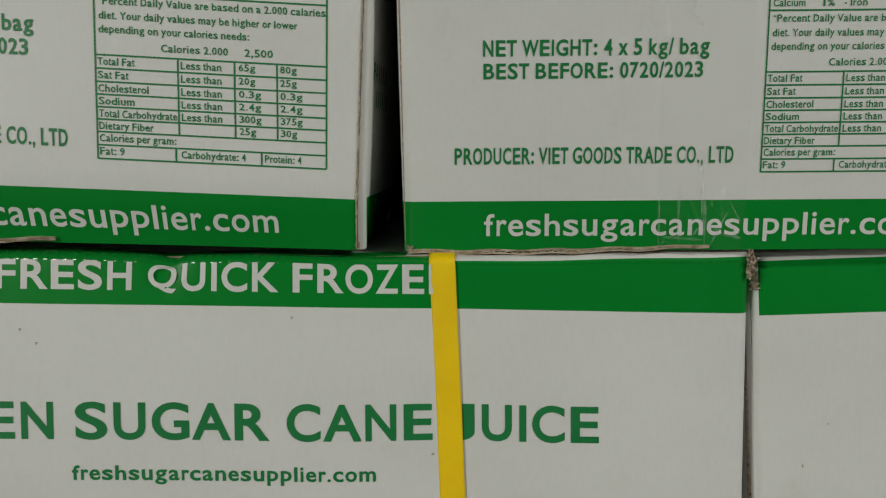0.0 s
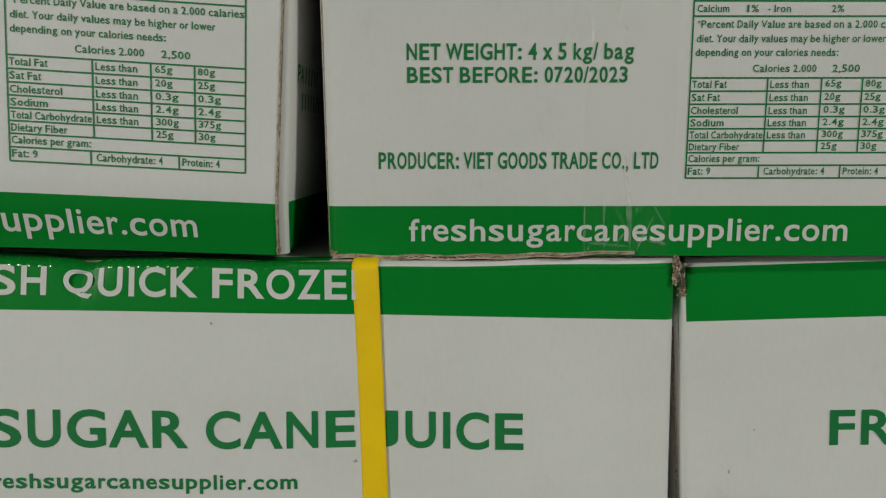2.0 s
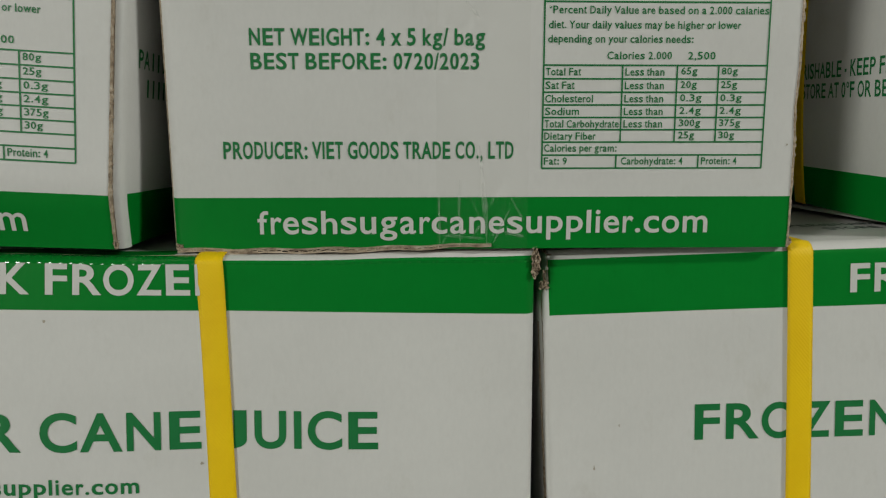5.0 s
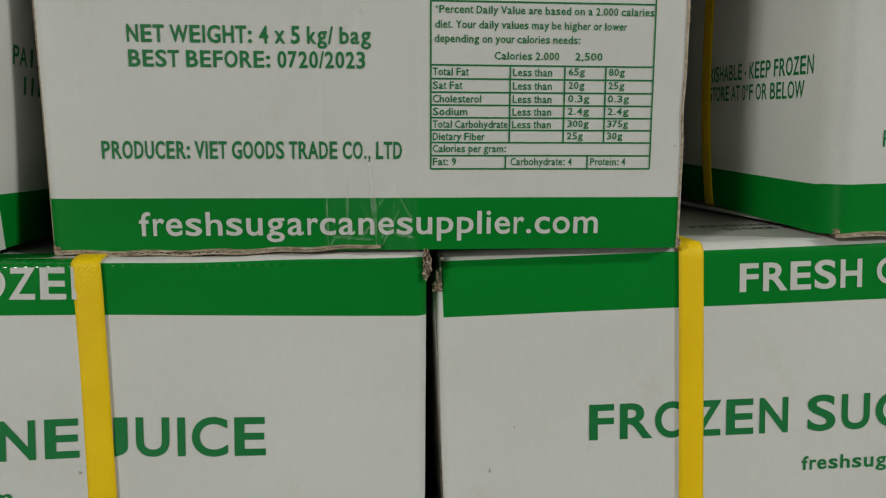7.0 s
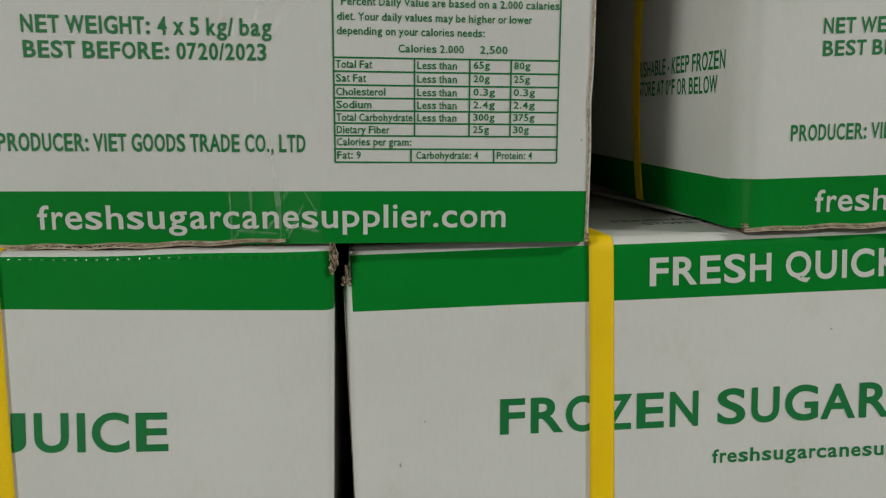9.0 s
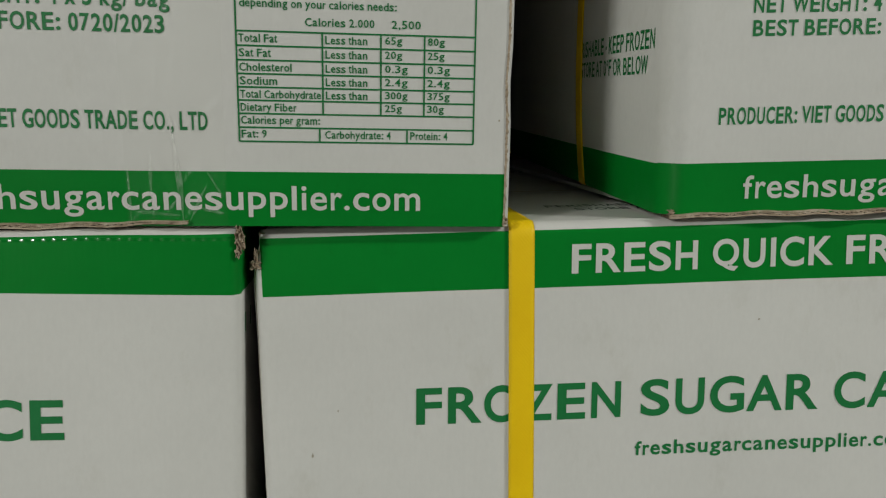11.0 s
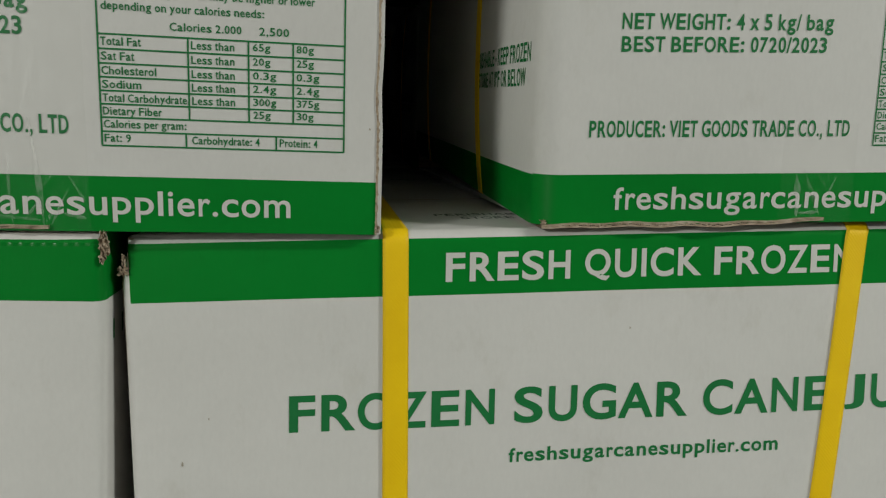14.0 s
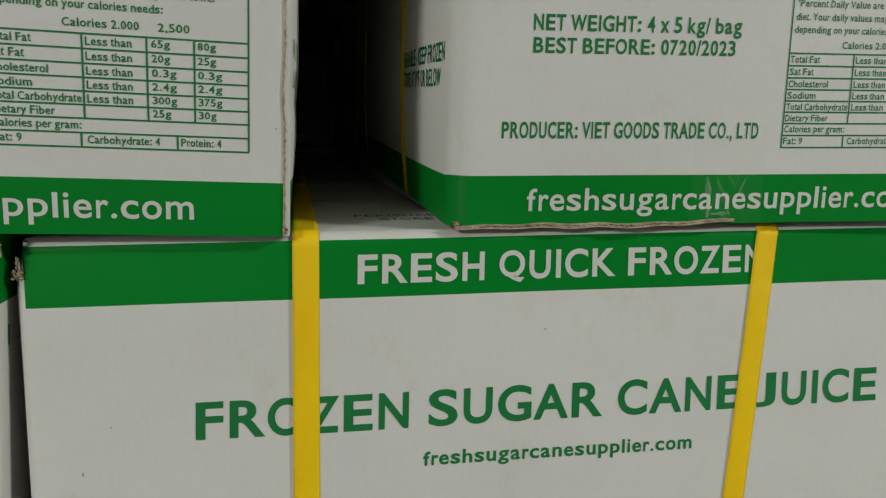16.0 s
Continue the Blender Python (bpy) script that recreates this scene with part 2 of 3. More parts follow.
RIGHT_ROOM = {ch: room for room, group in ((0.07, "HIMNUJhimnul"), (0.16, "1"), (0.045, "BCDEFGLOPQSabcdegopqs023456789"), (0.0, "AKVWXYRkvwxyrf/"), (0.02, "TZtz")) for ch in group}


def glyph_rise(ch):
    """The foot and head of a letter, in heights of a capital."""
    if ch in "acemnorsuvwxz":
        return (-0.012, 0.735) if ch in "aceosu" else (0.0, 0.73)
    if ch in "gpqy":
        return -0.29, 0.735
    if ch in "CGOS0345689":
        return -0.015, 1.015
    fixed = {"Q": (-0.10, 1.015), "J": (-0.015, 1.0), "U": (-0.015, 1.0), "t": (-0.01, 0.95), ":": (0.0, 0.73), ",": (-0.2, 0.2), ".": (0.0, 0.2),
             "-": (0.27, 0.46), "/": (-0.015, 1.015), "*": (0.56, 1.0), "°": (0.58, 1.0), "%": (-0.02, 1.02)}
    return fixed.get(ch, (0.0, 1.0))


def write(face, body, u0, u1, v, cap, mat, parent, bold=0.02, fine=3, label="", out=0.0003, name="printed_text"):
    """One printed line, letter by letter, from u0 to u1."""
    pen, spans = 0.0, []
    for ch in body:
        wide = GLYPH_WIDE[ch]
        spans.append((ch, pen + LEFT_ROOM.get(ch, 0.06), pen + wide - RIGHT_ROOM.get(ch, 0.06)))
        pen += wide
    first, last = spans[0][1], spans[-1][2]
    k = (u1 - u0) / (last - first)
    verts, faces = [], []
    for ch, a, c in spans:
        if ch == " ":
            continue
        me, top = letters(ch, bold, fine)
        xs, ys = [p.co.x for p in me.vertices], [p.co.y for p in me.vertices]
        x0, xw, y0, yh = min(xs), max(xs) - min(xs), min(ys), max(ys) - min(ys)
        foot, head = glyph_rise(ch)
        base = len(verts)
        for x, y in zip(xs, ys):
            u = u0 + (a + (x - x0) / xw * (c - a) - first) * k
            verts.append(face.at(u, v + cap * (foot + (y - y0) / yh * (head - foot)), out))
        faces += [[base + i for i in f.vertices] for f in me.polygons]
    bm = bmesh.new()
    made = [bm.verts.new(p) for p in verts]
    for f in faces:
        bm.faces.new([made[i] for i in f])
    return part(name, bm, mat, parent, label, smooth=False)


def rule(bm, face, u0, v0, u1, v1, thick, out=0.0003):
    """A printed line, level or upright."""
    n = max(2, int(max(abs(u1 - u0), abs(v1 - v0)) / 0.012))
    h = thick / 2
    last = None
    for i in range(n + 1):
        s = i / n
        u, v = u0 + (u1 - u0) * s, v0 + (v1 - v0) * s
        if abs(u1 - u0) > abs(v1 - v0):
            pair = (face.at(u, v - h, out), face.at(u, v + h, out))
        else:
            pair = (face.at(u + h, v, out), face.at(u - h, v, out))
        now = [bm.verts.new(p) for p in pair]
        if last:
            bm.faces.new((last[0], now[0], now[1], last[1]))
        last = now


def ribbon(name, loop, half, up, parent, label, thick=0.0005, mat=None):
    """A flat band, 2 * half wide along the vectors of loop, closed round a carton: loop holds (place, outward, across)."""
    bm = bmesh.new()
    rings = []
    for p, o, a in loop:
        rings.append([bm.verts.new(p + a * s * half + o * t) for s, t in ((-1, 0), (-1, thick), (-0.7, thick * 1.5), (0.7, thick * 1.5), (1, thick), (1, 0))])
    n = len(rings)
    for i in range(n):
        a, c = rings[i], rings[(i + 1) % n]
        for j in range(6):
            k = (j + 1) % 6
            bm.faces.new((a[j], a[k], c[k], c[j]))
    bmesh.ops.recalc_face_normals(bm, faces=bm.faces[:])
    return part(name, bm, mat or M_STRAP, parent, label)


def spread(lo, hi, step):
    n = max(1, round((hi - lo) / step))
    return [lo + (hi - lo) * i / n for i in range(n + 1)]


def frayed_edge(face, u0, u1, v, depth, high, parent, seed, label, lift=None):
    """The raw cut edge of a flap that shows under a panel: two liners with the wavy flute between."""
    rnd = random.Random(seed)
    for k, (name, waves) in enumerate((("flap_liner", 0), ("flap_liner", 0), ("flap_flute", 1))):
        bm = bmesh.new()
        last = None
        n = int((u1 - u0) / (0.0009 if waves else 0.003))
        for i in range(n + 1):
            s = i / n
            u = u0 + (u1 - u0) * s
            body = high * (0.35 + 0.65 * (lift(s) if lift else 1.0))
            mid = v - body * 0.5 + 0.0004 * math.sin(7 * s + seed) + 0.0004 * math.sin(31 * s + 2 * seed) + 0.0024 * (max(0, s - 0.55) / 0.45) ** 1.5
            t = 0.00035 * (1 + 0.5 * rnd.random())
            front = -depth - 0.0008 * rnd.random() - 0.0010 * math.sin(23 * s + seed)
            if waves:
                c = mid + body * 0.38 * math.sin(u / 0.0030 * math.pi + 1.5 * math.sin(u * 160)) * (0.6 + 0.4 * math.sin(u * 75 + seed))
                t = 0.0005
                front += 0.0004
            else:
                c = mid + (body * 0.5 if k else -body * 0.5)
            now = [bm.verts.new(face.at(u, c + dv, -y)) for dv, y in ((-t, front), (t, front), (t, 0.012), (-t, 0.012))]
            if last:
                for j in range(4):
                    bm.faces.new((last[j], now[j], now[(j + 1) % 4], last[(j + 1) % 4]))
            last = now
        bmesh.ops.recalc_face_normals(bm, faces=bm.faces[:])
        part(name, bm, M_KRAFT, parent, label, smooth=False)


def torn_scrap(place, size, seed, parent, label="torn kraft fibres at a crushed corner"):
    """One crumpled, ragged tuft of torn board."""
    rnd = random.Random(seed)
    bm = bmesh.new()
    n = 7
    rag = [(rnd.uniform(0.45, 1.0), rnd.uniform(0.45, 1.0)) for _ in range(n)]
    front, back = [], []
    for i in range(n):
        rf, rb = [], []
        for j in range(n):
            a, c = (i / (n - 1) - 0.5), (j / (n - 1) - 0.5)
            x = a * size[0] * (rag[j][0] if a < 0 else rag[j][1]) + rnd.uniform(-0.06, 0.06) * size[0]
            z = c * size[2] * (rag[i][0] if c < 0 else rag[i][1]) + rnd.uniform(-0.06, 0.06) * size[2]
            y = rnd.uniform(-0.35, 0.25) * size[1]
            rf.append(bm.verts.new(Vector(place) + Vector((x, y, z))))
            rb.append(bm.verts.new(Vector(place) + Vector((x, y + 0.0008, z))))
        front.append(rf)
        back.append(rb)
    for i in range(n - 1):
        for j in range(n - 1):
            bm.faces.new((front[i][j], front[i + 1][j], front[i + 1][j + 1], front[i][j + 1]))
            bm.faces.new((back[i][j], back[i][j + 1], back[i + 1][j + 1], back[i + 1][j]))
    for i in range(n - 1):
        for f, b in (((front[i][0], front[i + 1][0]), (back[i][0], back[i + 1][0])), ((front[i][-1], front[i + 1][-1]), (back[i][-1], back[i + 1][-1])),
                     ((front[0][i], front[0][i + 1]), (back[0][i], back[0][i + 1])), ((front[-1][i], front[-1][i + 1]), (back[-1][i], back[-1][i + 1]))):
            bm.faces.new((f[0], f[1], b[1], b[0]))
    bmesh.ops.recalc_face_normals(bm, faces=bm.faces[:])
    part("torn_corner", bm, M_KRAFT, parent, label, smooth=False)


def carton(face, deep, label, bands, r=0.006, side_puff=0.006, band_u=-1.0, white_top=True, seam_right=False, turned=False, flap_gap=0.0032, rt=None, side_rise=0.0, lap_in=0.003, white_from=9.0, flap_at=0.5, plain_left=False):
    """A closed corrugated carton; bands: (low, high) stretches of v that are printed green, on the front and the sides."""
    W, H = face.wide, face.high
    rt = rt or r
    thing = new("carton")
    thing.location = Vector((face.x + W / 2, face.y + deep / 2, face.z)) * SIZE
    tagged(thing, label, "carton", "stacked cartons")
    t = 0.004
    cuts = sorted({round(c, 5) for b in bands for c in b if 0.001 < c < H - rt})
    vs = []
    marks = [0.0] + cuts + [H - rt]
    for lo, hi in zip(marks, marks[1:]):
        vs += spread(lo, hi, 0.012)[:-1]
    vs.append(H - rt)
    green = lambda v: any(lo <= v <= hi for lo, hi in bands)
    arc = [radians(a) for a in (90, 67, 45, 22)]
    right = W - (lap_in if seam_right else r)

    # front board: folds at its left, at its right unless a glued seam sits there, and over the top
    cols = [("a", a) for a in arc] + [("u", u) for u in sorted(set(spread(r, right, 0.005 if face.dent else 0.012)) | ({band_u, band_u + 0.0012, band_u + 0.003} if band_u > r else set()))]
    cols += [] if seam_right else [("b", a) for a in arc[::-1]]
    rows_v = [(v, 0) for v in vs] + [(H - rt, radians(a)) for a in (14, 28, 50, 72, 90)]

    def shell(kind, s, v, b, inner):
        rr = r - (t if inner else 0)
        ro = rt - (t if inner else 0)
        dz, dy = ro * math.sin(b) if b else 0.0, rt - ro * math.cos(b)
        if kind == "u":
            u, ex, ey = s, 0.0, 0.0
        elif kind == "a":
            u, ex, ey = r, -rr * math.sin(s), r - rr * math.cos(s)
        else:
            u, ex, ey = W - r, rr * math.sin(s), r - rr * math.cos(s)
        p = face.at(u, v)
        if kind != "u":
            dy = max(dy, 0)
            return p + Vector((ex, max(ey, dy) if b else ey, dz * face.lip(u)))
        return p + Vector((0, dy if (b or inner) else 0, dz * face.lip(u)))

    grid = [[(shell(k, s, v, b, False), shell(k, s, v, b, True)) for k, s in cols] for v, b in rows_v]

    def cell(i, j):
        v, b = rows_v[i]
        nv = rows_v[i + 1][0] if not rows_v[i + 1][1] else v + 0.0001
        kind, s = cols[j]
        inside = (kind == "u" and s >= band_u - 1e-6) or (kind != "u" and band_u < 0)
        turn = rows_v[i + 1][1]
        if turn:
            if not (green(H - rt + 0.0005) and inside):
                return 0
            if white_top:
                return 1 if turn < 0.6 else 0
            if kind == "b" or (kind == "u" and s >= white_from):
                return (3 if turn < 0.3 else 1) if turn < 0.52 else 0
            return 3
        return 1 if green((v + nv) / 2) and inside else 0

    part("front_panel", sheet(grid, t, cell), [M_PAPER, M_GREEN, M_KRAFT, M_FOLD], thing)

    # side and back boards
    def side(sign):
        def at(w, v):
            u = 0.0 if sign < 0 else W
            p = face.at(u, v)
            cw, cv = max(w - r, 0) / (deep - r), v / H
            puff = side_puff * (1 - (2 * cw - 1) ** 6) * (1 - abs(2 * cv - 1) ** 2.4)
            return Vector((p.x + sign * puff, p.y + w, p.z + side_rise * max(w - 0.02, 0)))
        return at

    for sign, name in ((-1, "left_panel"), (1, "right_panel")):
        at = side(sign)
        start = 0.010 if (seam_right and sign > 0) else r
        ws = [start - 0.0025, start, start + 0.004] + spread(start + 0.012, deep, 0.03)
        tuck_in = [0.0009, 0.0002] + [0.0] * len(ws)
        grid = [[(at(w, v) - Vector((sign * d, 0, 0)), at(w, v) - Vector((sign * t, 0, 0))) for w, d in zip(ws, tuck_in)] for v in vs + [H - 0.001]]
        bare = plain_left and sign < 0
        part(name, sheet(grid, t, lambda i, j: 1 if not bare and green(((vs + [H])[i] + (vs + [H])[i + 1]) / 2) else 0), [M_PAPER, M_GREEN, M_KRAFT], thing)
    grid = [[(face.at(u, v) * 1.0, face.at(u, v) + Vector((0, -t, 0))) for u in spread(0.004, W - 0.004, 0.06)] for v in vs + [H - 0.002]]
    for r_ in grid:
        for o, i_ in r_:
            o.y = o.y + deep
            i_.y = o.y - t
    part("back_panel", sheet(grid, t, lambda i, j: 1 if green(((vs + [H])[i] + (vs + [H])[i + 1]) / 2) else 0), [M_PAPER, M_GREEN, M_KRAFT], thing)

    # flaps: a pair above and a pair below, meeting along the carton's long axis
    across = turned
    for level, name in ((H, "top_flap"), (0.0, "bottom_flap")):
        for k in (0, 1):
            if across:
                us = (0.004, W / 2 - flap_gap / 2) if k == 0 else (W / 2 + flap_gap / 2, W - 0.004)
                ws = (r, deep - 0.004)
            else:
                us = (r * 0.6, W - r * 0.6)
                ws = (rt, deep * flap_at - flap_gap / 2) if k == 0 else (deep * flap_at + flap_gap / 2, deep - 0.004)
            rows = []
            for w in spread(ws[0], ws[1], 0.02):
                row = []
                for u in spread(us[0], us[1], 0.03):
                    p = face.at(u, level)
                    sag = -0.0012 * math.sin(math.pi * min(w / deep, 1)) if level else 0.0
                    q = Vector((p.x, p.y + w, p.z + sag - (0.0 if level else -0.0005)))
                    row.append((q, q + Vector((0, 0, -0.003 if level else 0.003))))
                rows.append(row)
            if level and k == 0 and white_from < 9:
                us_at = spread(us[0], us[1], 0.03)
                part(name, sheet(rows, 0.003, lambda i, j: 1 if i == 0 and us_at[j + 1] < white_from else 0), [M_PAPER, M_GREEN, M_KRAFT], thing)
            else:
                part(name, sheet(rows, 0.003), M_PAPER, thing)
    return thing, side


def strap_long(face, deep, thing, u_top, u_low, label, fold=0.006):
    """A strap round a carton's short way, over its front, top, back and base."""
    loop, X = [], Vector((1, 0, 0))
    H = face.high
    rt = fold
    for v in spread(0.0, H - rt, 0.015):
        s = v / H
        loop.append((face.at(u_low + (u_top - u_low) * s, v, 0.0003), Vector((0, -1, 0)), X))
    for a in (25, 50, 75):
        p = face.at(u_top, H - rt)
        ra = radians(a)
        d = Vector((0, -math.cos(ra), math.sin(ra)))
        loop.append((p + Vector((0, rt, 0)) + Vector((0, d.y, d.z * face.lip(u_top))) * (rt + 0.0008), d, X))
    for w in spread(rt + 0.002, deep - 0.006, 0.03):
        p = face.at(u_top, H)
        loop.append((Vector((p.x, p.y + w, p.z + 0.0003)), Vector((0, 0, 1)), X))
    for v in spread(H, 0.0, 0.05):
        p = face.at(u_top, v)
        loop.append((Vector((p.x, p.y + deep + 0.0005, p.z)), Vector((0, 1, 0)), X))
    for w in spread(deep, 0.0, 0.1):
        p = face.at(u_low, 0)
        loop.append((Vector((p.x, p.y + w, p.z)), Vector((0, 0, -1)), X))
    return ribbon("strap", loop, 0.0077, None, thing, label)


def strap_cross(face, side, w, thing, label):
    """A strap round a carton's sides, at depth w."""
    Y, H = Vector((0, 1, 0)), face.high
    left, right = side(-1), side(1)
    loop = [(left(w, v) + Vector((-0.0005, 0, 0)), Vector((-1, 0, 0)), Y) for v in spread(0.001, H, 0.015)]
    for u in spread(0.0, face.wide, 0.06):
        p = face.at(u, H)
        loop.append((Vector((p.x, p.y + w, p.z + 0.0005)), Vector((0, 0, 1)), Y))
    loop += [(right(w, v) + Vector((0.0005, 0, 0)), Vector((1, 0, 0)), Y) for v in spread(H, 0.001, 0.015)]
    for u in spread(face.wide, 0.0, 0.06):
        p = face.at(u, 0)
        loop.append((Vector((p.x, p.y + w, left(w, 0.001).z - 0.001 + p.z - face.at(0, 0).z)), Vector((0, 0, -1)), Y))
    return ribbon("strap", loop, 0.0077, None, thing, label)


def panel(thing, name):
    """One board of a carton, to carry its print."""
    return next(ob for ob in thing.children if ob.name.split(".")[0] == name)


class SideFace:
    """The left side of a carton as a face to print on: u runs from the back to the front."""

    def __init__(self, at, deep, sign=-1):
        self.side, self.deep, self.sign = at, deep, sign

    def at(self, u, v, out=0.0):
        p = self.side(self.deep - u if self.sign < 0 else u, v)
        return p + Vector((self.sign * out, 0, 0))


class TopFace:
    """The top of a lower carton as a face to print on, read from behind."""

    def __init__(self, face):
        self.face = face

    def at(self, u, v, out=0.0):
        p = self.face.at(u, self.face.high)
        return Vector((p.x, p.y + v, p.z + out - 0.0006))


# ---- prints ----
SITE = "freshsugarcanesupplier.com"


def print_end(face, thing):
    """What is printed on a carton's short end."""
    write(face, "NET WEIGHT: 4 x 5 kg/ bag", 0.0465, 0.1775, 0.1150, 0.0093, M_INK, thing, 0.022)
    write(face, "BEST BEFORE: 0720/2023", 0.0467, 0.1743, 0.1020, 0.0090, M_INK, thing, 0.022)
    write(face, "PRODUCER: VIET GOODS TRADE CO., LTD", 0.0297, 0.1943, 0.0522, 0.0098, M_INK, thing, 0.022)
    write(face, SITE, 0.0470, 0.3092, 0.0090, 0.0135, M_BARE, thing, 0.012, 5, label="white website lettering on the green band")
    L, R = 0.2107, 0.3385
    levels = (0.1045, 0.0970, 0.0896, 0.0825, 0.0755, 0.0686, 0.0616, 0.0542, 0.0467)
    lines = [(L, v, R, v) for v in levels + (0.1390, 0.1475, 0.1560)] + [(u, 0.0467, u, 0.20) for u in (L, R)]
    lines += [(u, 0.0616, u, 0.1045) for u in (0.2557, 0.2870, 0.3107)] + [(u, 0.0467, u, 0.0542) for u in (0.2537, 0.3015)]
    for line in lines:
        bm = bmesh.new()
        rule(bm, face, *line, 0.0009)
        part("table_rule", bm, M_INK, thing, smooth=False)

    def small(body, u0, u1, v, cap=0.0042):
        write(face, body, u0, u1, v, cap, M_INK, thing, 0.012, 2)

    small("*Percent Daily Value are based on a 2.000 calaries", 0.2133, 0.3378, 0.1325)
    small("diet. Your daily values may be higher or lower", 0.2131, 0.3222, 0.1245)
    small("depending on your calories needs:", 0.2128, 0.2955, 0.1168)
    small("Calories 2.000", 0.2467, 0.2835, 0.1078)
    small("2,500", 0.2928, 0.3085, 0.1078)
    small("Calcium", 0.2128, 0.2310, 0.1412, 0.0040)
    small("1%", 0.2412, 0.2480, 0.1412, 0.0040)
    small("- Iron", 0.2535, 0.2665, 0.1412, 0.0040)
    small("2%", 0.2900, 0.2970, 0.1412, 0.0040)
    table = (("Total Fat", 0.2320, "65g", "80g", 1), ("Sat Fat", 0.2285, "20g", "25g", 1), ("Cholesterol", 0.2393, "0.3g", "0.3g", 1),
             ("Sodium", 0.2315, "2.4g", "2.4g", 1), ("Total Carbohydrate", 0.2546, "300g", "375g", 1), ("Dietary Fiber", 0.2415, "25g", "30g", 0))
    for (word, end, low, high_, less), top in zip(table, levels):
        v = top - 0.0057
        small(word, 0.2119, end, v)
        if less:
            small("Less than", 0.2573, 0.2797, v)
        small(low, 0.2893, 0.2893 + 0.0031 * len(low), v + 0.0007, 0.0039)
        small(high_, 0.3125, 0.3125 + 0.0031 * len(high_), v + 0.0007, 0.0039)
    small("Calories per gram:", 0.2119, 0.2540, 0.0561)
    small("Fat: 9", 0.2119, 0.2252, 0.0487)
    small("Carbohydrate: 4", 0.2567, 0.2925, 0.0487)
    small("Protein: 4", 0.3033, 0.3240, 0.0487)


def print_long(face, thing, du=0.0, rise=0.0):
    """What is printed on a carton's long front."""
    write(face, "FRESH QUICK FROZEN", 0.1818 + du, 0.4440 + du, 0.2032 + rise, 0.0173, M_BARE, thing, 0.022, 6, label="white lettering on the green band")
    write(face, "FROZEN SUGAR CANE JUICE", 0.0901 + du, 0.5323 + du, 0.1155, 0.0221, M_INK, thing, 0.022, 6)
    write(face, SITE, 0.2231 + du, 0.3984 + du, 0.0911, 0.0088, M_INK, thing, 0.022)


def clear_tape(face, u0, u1, high, thing, seed):
    rnd = random.Random(seed)
    bm = bmesh.new()
    us, vs = spread(u0, u1, 0.0009), spread(0.0, high, 0.0018)
    crease = [(rnd.uniform(u0, u1), rnd.uniform(0, high), rnd.uniform(-1.3, 1.3), rnd.uniform(0.0007, 0.0016), rnd.uniform(0.008, 0.03)) for _ in range(16)]
    crease += [(u0 + 0.35 * (u1 - u0), 0.5 * high, 0.05, 0.0009, high), (u0 + 0.72 * (u1 - u0), 0.5 * high, -0.04, 0.0008, high)]
    grid = []
    for v in vs:
        row = []
        for u in us:
            h = 0.0007
            for c, cv, s, a, reach in crease:
                h += a * math.exp(-((u - c - s * (v - cv)) / 0.0017) ** 2) * math.exp(-((v - cv) / reach) ** 2)
            row.append(bm.verts.new(face.at(u, v, h)))
        grid.append(row)
    for i in range(len(vs) - 1):
        for j in range(len(us) - 1):
            bm.faces.new((grid[i][j], grid[i][j + 1], grid[i + 1][j + 1], grid[i + 1][j]))
    ob = part("clear_tape", bm, M_TAPE, thing, "wrinkled clear packing tape")
    ob.visible_shadow = False
    return ob


def tape_crease(face, u0, v0, u1, v1, wide, thing, bend=0.0):
    """A raised fold in clear tape, its glint painted pale, drawn out to points at both ends."""
    bm = bmesh.new()
    last, n = None, 14
    for i in range(n + 1):
        s = i / n
        swell = 1.7 * math.sin(math.pi * min(max(s, 0.03), 0.97)) ** 0.6 * (1 + 0.3 * math.sin(9 * s + 200 * u0))
        u, v, h = u0 + (u1 - u0) * s + bend * math.sin(math.pi * s), v0 + (v1 - v0) * s, wide * 0.5 * swell
        slope = math.atan2(v1 - v0, u1 - u0)
        du, dv = -h * math.sin(slope), h * math.cos(slope)
        now = [bm.verts.new(face.at(u + du * k, v + dv * k, o)) for k, o in ((-1, 0.0008), (0, 0.0008 + 0.4 * h), (1, 0.0008))]
        if last:
            for j in (0, 1):
                bm.faces.new((last[j], now[j], now[j + 1], last[j + 1]))
        last = now
    part("tape_crease", bm, M_CREASE_GLINT, thing, "crease in the clear tape with its glint painted pale")


def smudge(face, u, v, a, c, thing):
    bm = bmesh.new()
    ring = [bm.verts.new(face.at(u + a * math.cos(k * 0.7) * (0.7 + 0.5 * math.sin(k * 2.3 + u * 90)), v + c * math.sin(k * 0.7), 0.0003)) for k in range(9)]
    bm.faces.new(ring)
    part("scuff_mark", bm, M_SMUDGE, thing, "small grey scuff", smooth=False)


# ---- the room ----
def slab(name, lo, hi, mat, label, category):
    bm = bmesh.new()
    box(bm, lo, hi)
    for v in bm.verts:
        v.co /= SIZE
    return tagged(part(name, bm, mat, None, smooth=False), label, category, kind="structure")


